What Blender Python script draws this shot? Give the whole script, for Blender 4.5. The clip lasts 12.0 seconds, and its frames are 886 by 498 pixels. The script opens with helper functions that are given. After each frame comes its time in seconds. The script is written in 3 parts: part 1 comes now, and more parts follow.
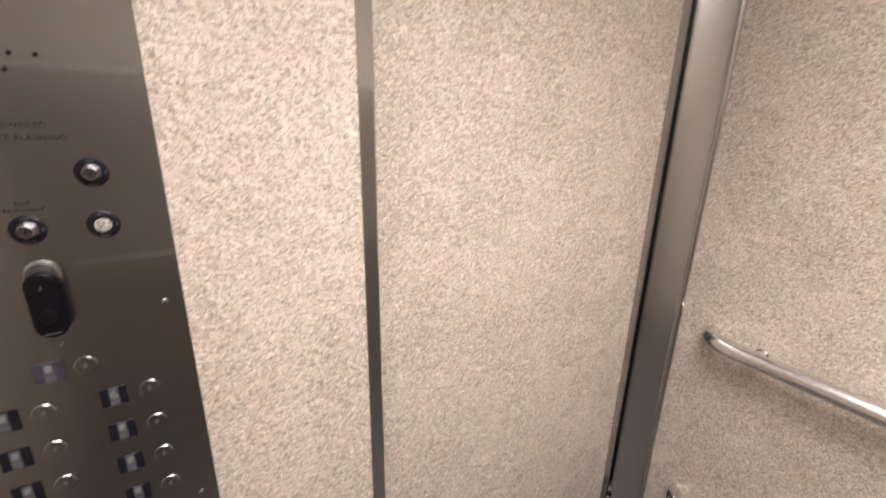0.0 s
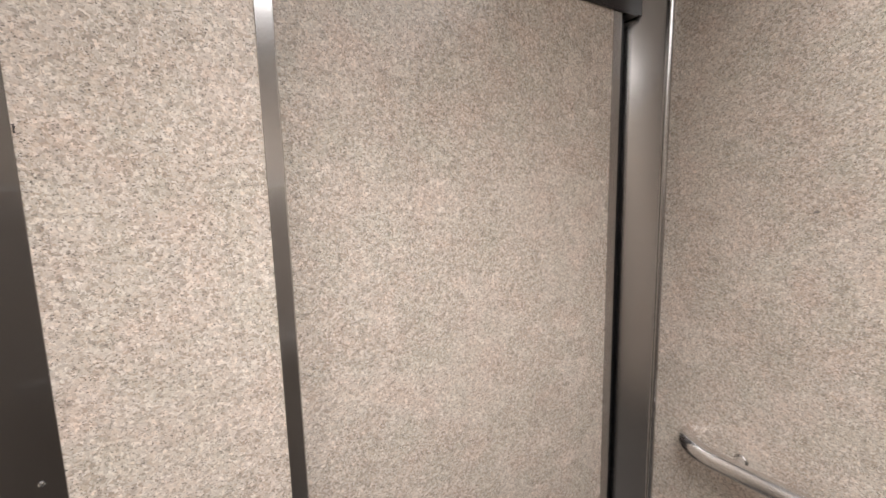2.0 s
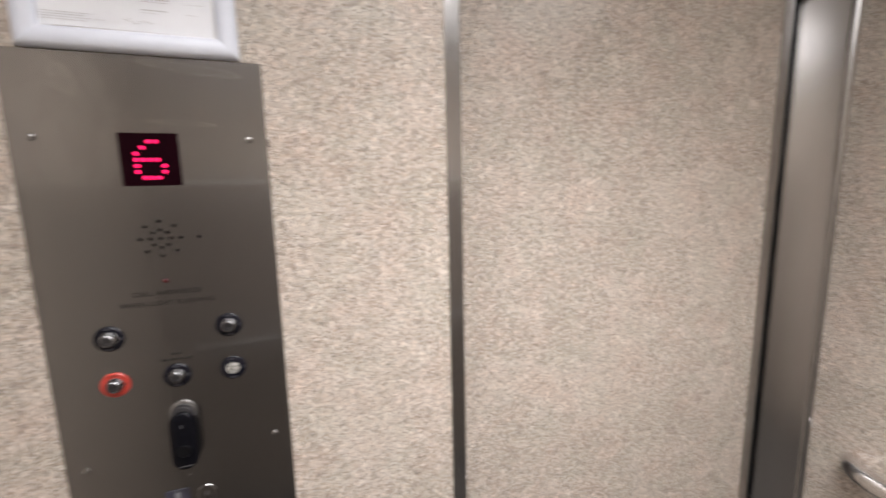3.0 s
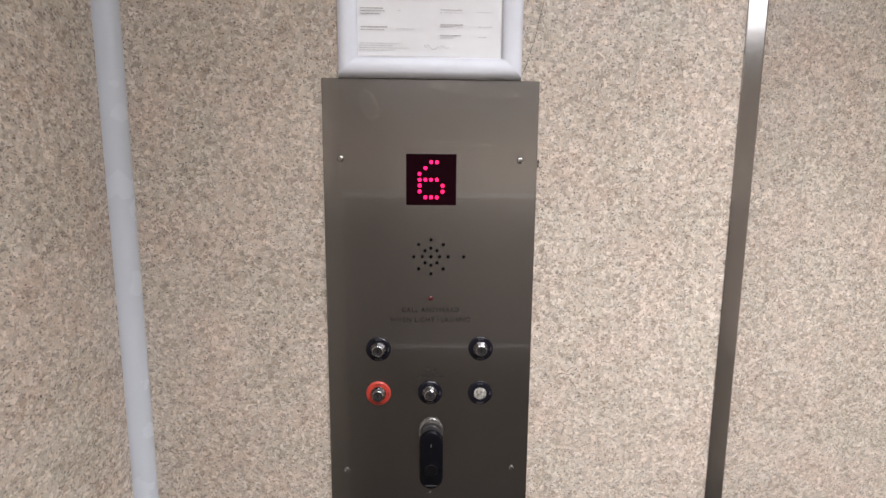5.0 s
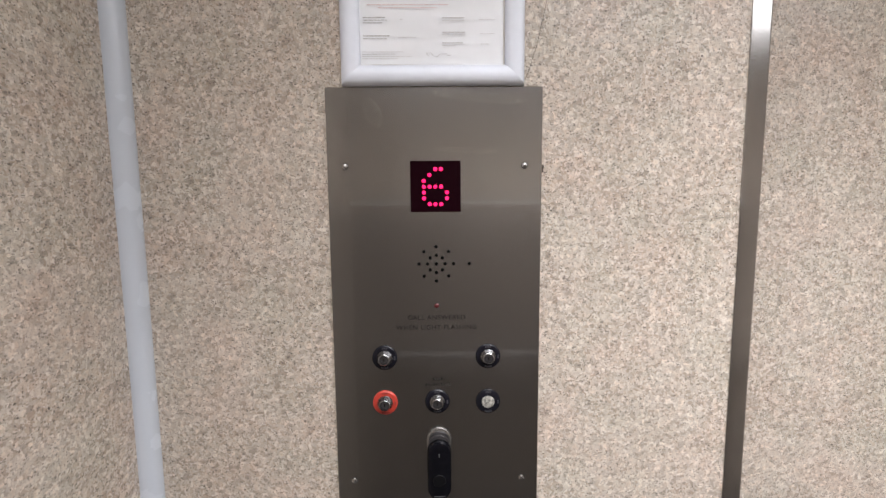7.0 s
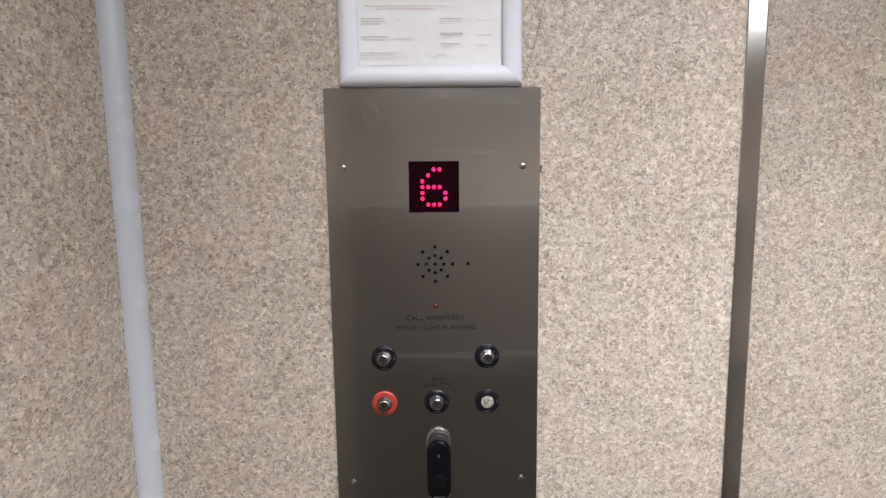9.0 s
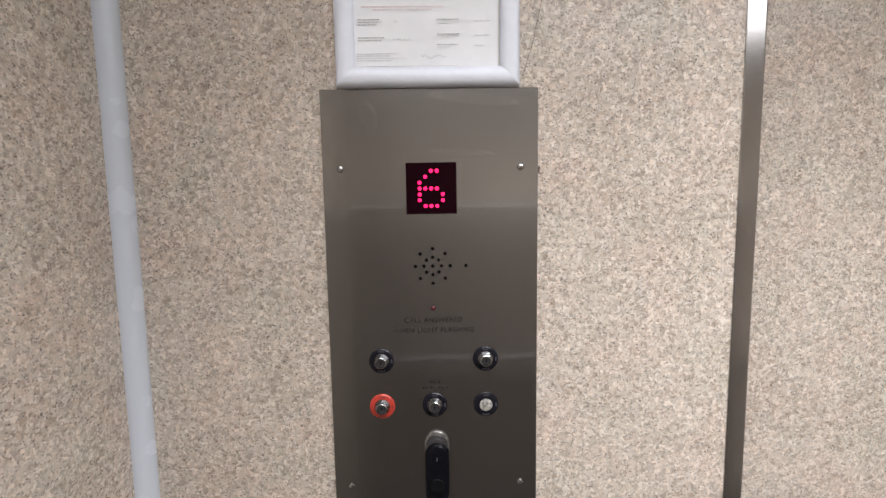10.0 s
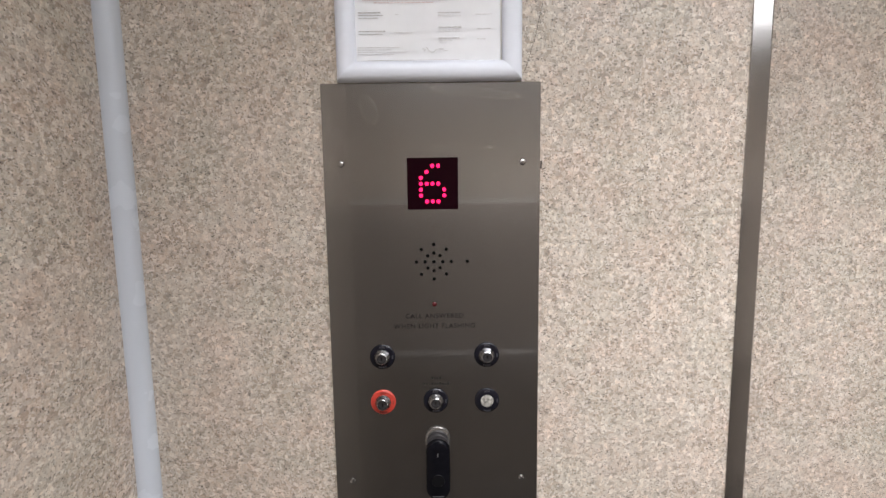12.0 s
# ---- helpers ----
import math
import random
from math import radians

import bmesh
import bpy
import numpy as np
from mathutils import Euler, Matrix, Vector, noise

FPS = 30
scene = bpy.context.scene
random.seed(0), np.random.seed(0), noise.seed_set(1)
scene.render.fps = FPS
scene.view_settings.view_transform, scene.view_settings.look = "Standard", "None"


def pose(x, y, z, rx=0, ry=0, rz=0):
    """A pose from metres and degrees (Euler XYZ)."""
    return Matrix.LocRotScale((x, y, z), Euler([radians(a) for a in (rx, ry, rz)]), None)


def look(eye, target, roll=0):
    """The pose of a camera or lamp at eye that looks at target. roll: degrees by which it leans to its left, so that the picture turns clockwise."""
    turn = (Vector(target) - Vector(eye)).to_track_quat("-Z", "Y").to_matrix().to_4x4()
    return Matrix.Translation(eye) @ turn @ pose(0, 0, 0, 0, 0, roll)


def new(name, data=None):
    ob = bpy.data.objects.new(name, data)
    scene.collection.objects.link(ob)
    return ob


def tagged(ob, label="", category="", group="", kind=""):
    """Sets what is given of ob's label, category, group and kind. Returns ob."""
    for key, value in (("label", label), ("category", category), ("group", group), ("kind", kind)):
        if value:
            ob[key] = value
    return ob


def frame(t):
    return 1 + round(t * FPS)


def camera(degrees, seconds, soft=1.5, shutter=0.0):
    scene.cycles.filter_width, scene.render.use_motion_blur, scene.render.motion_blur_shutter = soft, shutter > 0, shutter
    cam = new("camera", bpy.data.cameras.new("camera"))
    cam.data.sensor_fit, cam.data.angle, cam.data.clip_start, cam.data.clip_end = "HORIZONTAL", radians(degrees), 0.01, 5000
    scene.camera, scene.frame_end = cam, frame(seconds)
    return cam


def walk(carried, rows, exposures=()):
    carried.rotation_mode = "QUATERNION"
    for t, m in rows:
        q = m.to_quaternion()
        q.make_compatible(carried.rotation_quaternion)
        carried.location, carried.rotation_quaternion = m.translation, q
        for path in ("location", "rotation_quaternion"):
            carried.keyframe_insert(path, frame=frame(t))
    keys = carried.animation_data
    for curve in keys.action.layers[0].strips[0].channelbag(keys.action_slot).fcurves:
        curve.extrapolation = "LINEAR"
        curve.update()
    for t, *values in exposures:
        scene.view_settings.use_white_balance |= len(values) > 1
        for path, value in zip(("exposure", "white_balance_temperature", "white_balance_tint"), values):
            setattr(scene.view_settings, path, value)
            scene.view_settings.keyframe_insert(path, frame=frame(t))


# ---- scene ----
cam = camera(93.5, 12.0, soft=1.45, shutter=0.4)
PATH = [
    (0, (0.195, -0.706, 1.492), (1.164, 0.94, 0.897), 1.2),
    (0.2, (0.236, -0.728, 1.524), (1.223, 0.93, 0.997), 0.5),
    (0.5, (0.293, -0.752, 1.565), (1.326, 0.913, 1.164), 0.4),
    (1, (0.324, -0.749, 1.592), (1.39, 0.915, 1.284), 0.1),
    (1.5, (0.325, -0.729, 1.597), (1.403, 0.932, 1.318), -0.3),
    (2, (0.324, -0.728, 1.599), (1.361, 0.961, 1.331), -1.4),
    (2.5, (0.308, -0.725, 1.604), (1.225, 1.031, 1.328), -1.7),
    (3, (0.179, -0.698, 1.622), (0.849, 1.162, 1.317), -1.3),
    (3.2, (0.099, -0.666, 1.633), (0.677, 1.221, 1.306), -0.4),
    (3.5, (-0.001, -0.655, 1.62), (0.446, 1.271, 1.318), -0.2),
    (3.7, (-0.023, -0.64, 1.615), (0.33, 1.312, 1.353), 0.1),
    (5.3, (0.001, -0.604, 1.641), (0.056, 1.382, 1.411), 0.3),
    (5.5, (0.0, -0.606, 1.64), (0.055, 1.381, 1.422), 0.2),
    (6, (0.003, -0.603, 1.636), (0.043, 1.385, 1.429), -0.1),
    (6.5, (0.002, -0.603, 1.638), (0.04, 1.386, 1.433), -0.3),
    (7, (0.002, -0.601, 1.637), (0.03, 1.389, 1.435), -0.5),
    (9, (0.002, -0.602, 1.635), (0.036, 1.389, 1.441), -0.7),
    (9.5, (0.004, -0.6, 1.636), (0.032, 1.391, 1.451), -0.8),
    (10, (0.007, -0.598, 1.635), (0.036, 1.393, 1.448), -0.9),
    (10.5, (0.007, -0.594, 1.635), (0.027, 1.397, 1.441), -0.9),
    (11, (0.007, -0.594, 1.635), (0.026, 1.396, 1.436), -0.9),
    (11.5, (0.007, -0.597, 1.634), (0.029, 1.393, 1.436), -0.9),
    (12, (0.009, -0.595, 1.634), (0.025, 1.394, 1.429), -0.8),
]
EXPOSURES = [(0.0, 0.32, 6850, 15), (0.5, 0.16, 6850, 13), (1.5, -0.02, 6550, 11), (2.5, 0.0, 6430, 11), (3.5, 0.04, 6350, 11), (5.5, 0.0, 6280, 10.5), (12.0, 0.0, 6230, 9)]
walk(cam, [(t, look(eye, target, roll)) for t, eye, target, roll in PATH], EXPOSURES)

# ---- plan, in metres: the car's floor is z = 0, its front wall y = 0 ----
X_LEFT, X_RIGHT, Y_REAR, CEIL = -0.438, 1.576, -1.52, 2.36
TRIM_L, TRIM_R = 0.442, 0.470
DOOR_Y, DOOR_EDGE, HEAD = 0.080, 1.441, 2.103

# ---- world and lights ----
world = bpy.data.worlds.new("world")
scene.world = world
world.use_nodes = True
world.node_tree.nodes["Background"].inputs[0].default_value = (0.75, 0.85, 1.0, 1)
world.node_tree.nodes["Background"].inputs[1].default_value = 0.4

LAMP_COLOUR = (1.0, 0.965, 0.95)


# three louvred light panels in the ceiling; the louvres keep most of the light steep
LIGHT_PANELS = [(-0.30, 0.24, -1.22, -0.38), (0.295, 0.835, -1.22, -0.38), (0.93, 1.47, -1.22, -0.38)]


def panel_lamp(x0, x1, y0, y1, watts, spread):
    data = bpy.data.lights.new("panel_lamp", "AREA")
    data.shape, data.size, data.size_y = "RECTANGLE", x1 - x0 - 0.04, y1 - y0 - 0.04
    data.energy, data.color, data.spread = watts, LAMP_COLOUR, radians(spread)
    ob = new("panel_lamp", data)
    ob.matrix_world = pose((x0 + x1) / 2, (y0 + y1) / 2, CEIL - 0.016)
    return ob


for spot, watts in zip(LIGHT_PANELS, (5.4, 17.4, 5.6)):
    panel_lamp(*spot, watts, 112)


# ---- materials ----
def mat(name, colour=(0.8, 0.8, 0.8), rough=0.5, metal=0.0, spec=0.5):
    m = bpy.data.materials.new(name)
    m.use_nodes = True
    b = m.node_tree.nodes["Principled BSDF"]
    b.inputs["Base Color"].default_value = (*colour, 1)
    b.inputs["Roughness"].default_value = rough
    b.inputs["Metallic"].default_value = metal
    b.inputs["Specular IOR Level"].default_value = spec
    return m


def node(m, kind, **values):
    n = m.node_tree.nodes.new(kind)
    for key, value in values.items():
        n.inputs[key.replace("_", " ")].default_value = value
    return n


def link(m, a, b):
    m.node_tree.links.new(a, b)


def shader(m):
    return m.node_tree.nodes["Principled BSDF"]


def mapped(m, scale=(1, 1, 1)):
    """Object coordinates in metres, stretched."""
    tc = m.node_tree.nodes.new("ShaderNodeTexCoord")
    mp = node(m, "ShaderNodeMapping", Scale=scale)
    link(m, tc.outputs["Object"], mp.inputs["Vector"])
    return mp.outputs["Vector"]


def noise_at(m, vec, scale, detail=3.0, rough=0.55, distort=0.0):
    n = node(m, "ShaderNodeTexNoise", Scale=scale, Detail=detail, Roughness=rough, Distortion=distort)
    link(m, vec, n.inputs["Vector"])
    return n


def ramp(m, fac, stops, mode="LINEAR"):
    r = m.node_tree.nodes.new("ShaderNodeValToRGB")
    r.color_ramp.interpolation = mode
    els = r.color_ramp.elements
    while len(els) < len(stops):
        els.new(0.5)
    for el, (pos, col) in zip(els, stops):
        el.position, el.color = pos, (*col, 1)
    link(m, fac, r.inputs["Fac"])
    return r.outputs["Color"]


def mix(m, kind, fac, a, b):
    n = m.node_tree.nodes.new("ShaderNodeMix")
    n.data_type, n.blend_type = "RGBA", kind
    for sock, value in ((n.inputs[0], fac), (n.inputs[6], a), (n.inputs[7], b)):
        if isinstance(value, (int, float)):
            sock.default_value = value
        elif isinstance(value, tuple):
            sock.default_value = (*value, 1)
        else:
            link(m, value, sock)
    return n.outputs[2]


def bump(m, height, strength, distance):
    b = node(m, "ShaderNodeBump", Strength=strength, Distance=distance)
    link(m, height, b.inputs["Height"])
    link(m, b.outputs["Normal"], shader(m).inputs["Normal"])


def ranged(m, fac, lo, hi):
    r = m.node_tree.nodes.new("ShaderNodeMapRange")
    r.inputs["To Min"].default_value, r.inputs["To Max"].default_value = lo, hi
    link(m, fac, r.inputs["Value"])
    return r.outputs["Result"]


def maths(m, kind, a, b):
    n = m.node_tree.nodes.new("ShaderNodeMath")
    n.operation = kind
    for sock, value in zip(n.inputs, (a, b)):
        if isinstance(value, (int, float)):
            sock.default_value = value
        else:
            link(m, value, sock)
    return n.outputs[0]


def curled(m, vec, scale, reach):
    """Coordinates pushed about by a noise, which curls the edges of flakes."""
    push = m.node_tree.nodes.new("ShaderNodeVectorMath")
    push.operation = "MULTIPLY_ADD"
    push.inputs[1].default_value = (reach, reach, reach)
    link(m, noise_at(m, vec, scale, 2).outputs["Color"], push.inputs[0])
    link(m, vec, push.inputs[2])
    return push.outputs[0]


def flakes(m, vec, scale, turn=(0, 0, 0), stretch=(1, 1, 1)):
    """Random cells: three random numbers for each cell, and the distance from its middle."""
    mp = node(m, "ShaderNodeMapping", Rotation=turn, Scale=stretch)
    link(m, vec, mp.inputs["Vector"])
    v = node(m, "ShaderNodeTexVoronoi", Scale=scale, Randomness=1.0)
    link(m, mp.outputs["Vector"], v.inputs["Vector"])
    sep = m.node_tree.nodes.new("ShaderNodeSeparateColor")
    link(m, v.outputs["Color"], sep.inputs[0])
    return sep.outputs, v.outputs["Distance"]


def granite_laminate():
    """Beige laminate printed with a granite pattern of curled flakes and dark chips."""
    m = mat("granite_laminate", rough=0.42)
    vec = mapped(m)
    curl = curled(m, vec, 105, 0.014)
    rnd, _ = flakes(m, curl, 215.0)
    tone = ramp(m, rnd[0], [(0.0, (0.365, 0.315, 0.268)), (0.16, (0.44, 0.387, 0.333)), (0.36, (0.51, 0.455, 0.394)), (0.60, (0.545, 0.488, 0.425)), (0.82, (0.60, 0.542, 0.477)), (1.0, (0.71, 0.65, 0.58))])
    tint = ramp(m, rnd[1], [(0.0, (1.045, 0.985, 0.945)), (0.5, (1.0, 1.0, 1.0)), (1.0, (0.99, 1.0, 1.03))])
    col = mix(m, "MULTIPLY", 0.9, tone, tint)
    fine = noise_at(m, vec, 420, 2)
    col = mix(m, "MULTIPLY", 0.6, col, ramp(m, fine.outputs["Fac"], [(0.30, (0.66, 0.64, 0.62)), (0.50, (1, 1, 1)), (0.72, (1.13, 1.12, 1.11))]))
    # long grey-brown chips lying in three directions, and small near-black specks
    curl_fine = curled(m, vec, 210, 0.005)
    for scale, turn, stretch, least, reach, depth, ink in (
            (150.0, (0, 0.5, 0.3), (1.0, 1.0, 2.1), 0.75, 0.31, 0.66, (0.185, 0.162, 0.143)),
            (160.0, (0.2, -0.8, 0.5), (2.2, 1.6, 1.0), 0.75, 0.31, 0.62, (0.205, 0.180, 0.160)),
            (140.0, (0.1, 1.3, -0.4), (1.0, 1.4, 2.3), 0.80, 0.30, 0.60, (0.22, 0.195, 0.173)),
            (215.0, (0.4, 0.2, 0.9), (1.0, 1.3, 1.3), 0.80, 0.28, 0.80, (0.11, 0.096, 0.086))):
        r, d = flakes(m, curl_fine, scale, turn, stretch)
        chip = maths(m, "MULTIPLY", maths(m, "LESS_THAN", d, reach), maths(m, "GREATER_THAN", r[2], least))
        col = mix(m, "MIX", maths(m, "MULTIPLY", chip, depth), col, ink)
    # pale chips
    r, d = flakes(m, curl_fine, 170.0, (0.7, 0.4, 0.1), (1.5, 1.2, 1.0))
    chip = maths(m, "MULTIPLY", maths(m, "LESS_THAN", d, 0.36), maths(m, "GREATER_THAN", r[0], 0.80))
    col = mix(m, "MIX", maths(m, "MULTIPLY", chip, 0.55), col, (0.74, 0.695, 0.63))
    # loose clusters of darker grain
    clump = noise_at(m, vec, 95, 2)
    col = mix(m, "MULTIPLY", 0.55, col, ramp(m, clump.outputs["Fac"], [(0.34, (0.82, 0.805, 0.79)), (0.52, (1, 1, 1)), (0.7, (1.07, 1.07, 1.06))]))
    # broad grubby patches, rosy and grey-green in turn
    broad = noise_at(m, vec, 4.5, 4)
    col = mix(m, "MULTIPLY", 0.7, col, ramp(m, broad.outputs["Fac"], [(0.3, (0.87, 0.86, 0.85)), (0.55, (1, 1, 1)), (0.8, (1.04, 1.0, 0.97))]))
    cloud = noise_at(m, vec, 11.0, 4)
    col = mix(m, "MULTIPLY", 1.0, col, ramp(m, cloud.outputs["Fac"], [(0.34, (0.975, 1.0, 0.99)), (0.5, (1, 1, 1)), (0.66, (1.03, 0.99, 0.98))]))
    link(m, col, shader(m).inputs["Base Color"])
    link(m, ranged(m, broad.outputs["Fac"], 0.20, 0.34), shader(m).inputs["Roughness"])
    bump(m, fine.outputs["Fac"], 0.10, 0.0006)
    return m


def brushed(name, colour, rough, grain=(2, 2, 900), depth=0.10, smears=(), uneven=0.08, lacquer=0.0):
    """Brushed stainless steel with its grain along the axes of small scale; smears: hand marks (place, reach)."""
    m = mat(name, colour, rough, 1.0)
    shader(m).inputs["Coat Weight"].default_value = lacquer
    shader(m).inputs["Coat Roughness"].default_value = 0.05
    shader(m).inputs["Coat IOR"].default_value = 2.0
    vec = mapped(m)
    g = noise_at(m, mapped(m, grain), 1.0, 3, 0.65)
    blot = noise_at(m, vec, 7.0, 4)
    r = ranged(m, blot.outputs["Fac"], rough - uneven * 0.7, rough + uneven)
    add = m.node_tree.nodes.new("ShaderNodeMath")
    add.operation = "MULTIPLY_ADD"
    link(m, g.outputs["Fac"], add.inputs[0])
    add.inputs[1].default_value = 0.06
    link(m, r, add.inputs[2])
    link(m, add.outputs[0], shader(m).inputs["Roughness"])
    tone = mix(m, "MULTIPLY", 0.5, colour, ramp(m, g.outputs["Fac"], [(0.3, (0.93, 0.93, 0.93)), (0.7, (1.05, 1.05, 1.05))]))
    tone = mix(m, "MULTIPLY", min(0.6, uneven * 7), tone, ramp(m, blot.outputs["Fac"], [(0.3, (0.9, 0.89, 0.88)), (0.7, (1.04, 1.04, 1.04))]))
    for place, reach, turn in smears:
        tc = m.node_tree.nodes.new("ShaderNodeTexCoord")
        mp = node(m, "ShaderNodeMapping", Location=place, Rotation=(0, turn, 0), Scale=reach)
        mp.vector_type = "TEXTURE"
        link(m, tc.outputs["Object"], mp.inputs["Vector"])
        ln = m.node_tree.nodes.new("ShaderNodeVectorMath")
        ln.operation = "LENGTH"
        link(m, mp.outputs["Vector"], ln.inputs[0])
        ring = ramp(m, ln.outputs["Value"], [(0.0, (0.15, 0.15, 0.15)), (0.55, (0.30, 0.30, 0.30)), (0.8, (0.75, 0.75, 0.75)), (1.0, (0, 0, 0))])
        patchy = mix(m, "MULTIPLY", 1.0, ring, ramp(m, noise_at(m, vec, 180, 3).outputs["Fac"], [(0.35, (0, 0, 0)), (0.65, (0.6, 0.6, 0.6))]))
        tone = mix(m, "SCREEN", 0.36, tone, patchy)
    link(m, tone, shader(m).inputs["Base Color"])
    bump(m, g.outputs["Fac"], depth, 0.0004)
    return m


def plain(name, colour, rough=0.5, metal=0.0, wear=0.12, scale=40.0, spec=0.5):
    """Paint, plastic or metal with a little wear."""
    m = mat(name, colour, rough, metal, spec)
    vec = mapped(m)
    n = noise_at(m, vec, scale, 4)
    lo, hi = 1 - wear, 1 + wear * 0.5
    col = mix(m, "MULTIPLY", 1.0, colour, ramp(m, n.outputs["Fac"], [(0.3, (lo, lo, lo)), (0.7, (hi, hi, hi))]))
    link(m, col, shader(m).inputs["Base Color"])
    link(m, ranged(m, n.outputs["Fac"], max(0.04, rough - 0.08), rough + 0.08), shader(m).inputs["Roughness"])
    return m


def glowing(name, colour, strength, base=(0.3, 0.02, 0.05)):
    m = mat(name, base, 0.35)
    shader(m).inputs["Emission Color"].default_value = (*colour, 1)
    shader(m).inputs["Emission Strength"].default_value = strength
    return m


LAMINATE = granite_laminate()
PANEL_STEEL = brushed("panel_steel", (0.290, 0.287, 0.287), 0.20, (3, 3, 1100), 0.012,
                      [((-0.086, -0.003, 1.768), (0.013, 0.02, 0.024), -0.35), ((-0.060, -0.003, 1.764), (0.0018, 0.02, 0.008), -0.5),
                       ((-0.044, -0.003, 1.762), (0.0016, 0.02, 0.009), -0.3), ((0.062, -0.003, 1.789), (0.075, 0.02, 0.0075), 0.10),
                       ((0.045, -0.003, 1.716), (0.050, 0.02, 0.004), 0.05)], 0.02, 0.5)
TRIM_STEEL = brushed("trim_steel", (0.48, 0.475, 0.475), 0.16, (900, 900, 4), 0.03, [((0.462, -0.003, 1.745), (0.010, 0.02, 0.0012), -0.5), ((0.459, -0.003, 1.83), (0.009, 0.02, 0.0012), -1.0)], 0.03, 0.5)
JAMB_STEEL = brushed("jamb_steel", (0.52, 0.510, 0.505), 0.19, (400, 400, 3), 0.02, (), 0.02)
RAIL_STEEL = brushed("rail_steel", (0.78, 0.765, 0.76), 0.20, (300, 6, 300), 0.02, (), 0.04)
SATIN_STEEL = brushed("satin_steel", (0.34, 0.33, 0.32), 0.6, (6, 300, 300), 0.02)
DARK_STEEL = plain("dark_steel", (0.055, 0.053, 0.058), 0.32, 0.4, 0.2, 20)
CHROME = plain("chrome", (0.74, 0.74, 0.74), 0.17, 1.0, 0.08, 200)
LOCK_STEEL = plain("lock_steel", (0.38, 0.38, 0.395), 0.20, 1.0, 0.1, 200)
SCREW_STEEL = plain("screw_steel", (0.42, 0.415, 0.41), 0.26, 1.0, 0.1, 300)
FRAME_ALU = plain("frame_aluminium", (0.74, 0.775, 0.86), 0.42, 0.05, 0.04, 30)
STRIP_GREY = plain("grey_vinyl", (0.56, 0.605, 0.675), 0.26, 0.0, 0.02, 9)
BLACK_PLASTIC = plain("black_plastic", (0.005, 0.005, 0.007), 0.22, 0.0, 0.3, 120, 0.10)
COLLAR_GREY = plain("collar_grey", (0.30, 0.29, 0.28), 0.24, 0.8, 0.2, 200)
RING_GREY = plain("ring_grey", (0.040, 0.038, 0.040), 0.36, 0.2, 0.3, 200)
BLACK_BEZEL = plain("black_bezel", (0.009, 0.009, 0.014), 0.24, 0.0, 0.2, 150, 0.25)
RED_BEZEL = plain("red_bezel", (0.46, 0.045, 0.030), 0.42, 0.0, 0.12, 150)
# the red in this near-black base colour paints the glow of the lit dots
DARK_WINDOW = mat("dark_window", (0.009, 0.0008, 0.003), 0.3, 0.0, 0.06)
HOLE_BLACK = mat("hole_black", (0.004, 0.004, 0.004), 0.9, 0.0, 0.02)
ENGRAVED = plain("engraved_fill", (0.020, 0.018, 0.017), 0.6, 0.0, 0.5, 260, 0.12)
WORN_FILL = plain("worn_fill", (0.026, 0.024, 0.022), 0.6, 0.0, 0.6, 300, 0.15)
WHITE_MARK = plain("white_mark", (0.66, 0.68, 0.70), 0.5)
GREY_MARK = plain("grey_mark", (0.17, 0.175, 0.185), 0.5)
BUTTON_MARK = plain("button_mark", (0.10, 0.095, 0.09), 0.5, 0.4, 0.4, 300)
BADGE_BAND = plain("badge_band", (0.065, 0.066, 0.078), 0.45, 0.0, 0.4, 150)
BADGE_WORN = plain("worn_badge", (0.040, 0.038, 0.055), 0.4, 0.0, 0.5, 90)
BEZEL_MARK = plain("bezel_mark", (0.040, 0.040, 0.048), 0.5)
RED_MARK = plain("red_mark", (0.20, 0.03, 0.022), 0.5)
FAINT_MARK = plain("faint_mark", (0.09, 0.09, 0.095), 0.5)
LED_GLOW = glowing("led_glow", (1.0, 0.003, 0.10), 2.8)
RED_LENS = plain("red_lens", (0.075, 0.007, 0.010), 0.2)
JEWEL = plain("frosted_jewel", (0.40, 0.39, 0.36), 0.22, 0.0, 0.8, 230)
BLACK_METAL = plain("black_enamel", (0.022, 0.019, 0.020), 0.30, 0.0, 0.25, 10)
RUBBER = plain("black_rubber", (0.005, 0.005, 0.006), 0.5, 0.0, 0.2, 60, 0.12)
SILL_ALU = brushed("sill_aluminium", (0.55, 0.55, 0.54), 0.35, (4, 700, 700), 0.1)
FLOOR_VINYL = plain("floor_vinyl", (0.06, 0.055, 0.05), 0.45, 0.0, 0.3, 60)
DARK_LAMINATE = plain("dark_laminate", (0.185, 0.160, 0.138), 0.45, 0.0, 0.2, 30)
# mid-brown for the added side sheet, chosen to darken reflections in the control panel
REFLECTED_BROWN = plain("reflected_brown", (0.285, 0.248, 0.212), 0.45, 0.0, 0.2, 30)
CEILING_WHITE = plain("ceiling_white", (0.80, 0.80, 0.78), 0.55, 0.0, 0.04, 12)
HALL_WHITE = plain("hall_white", (0.78, 0.77, 0.75), 0.6, 0.0, 0.05, 8)
SALMON = plain("salmon_vinyl", (0.72, 0.25, 0.13), 0.35, 0.0, 0.1, 25)
PALE_TILE = plain("pale_vinyl", (0.70, 0.66, 0.64), 0.35, 0.0, 0.08, 25)
BLIND_WHITE = plain("blind_fabric", (0.80, 0.82, 0.84), 0.7, 0.0, 0.06, 30)
PAPER = plain("paper", (0.86, 0.88, 0.92), 0.55, 0.0, 0.05, 18)
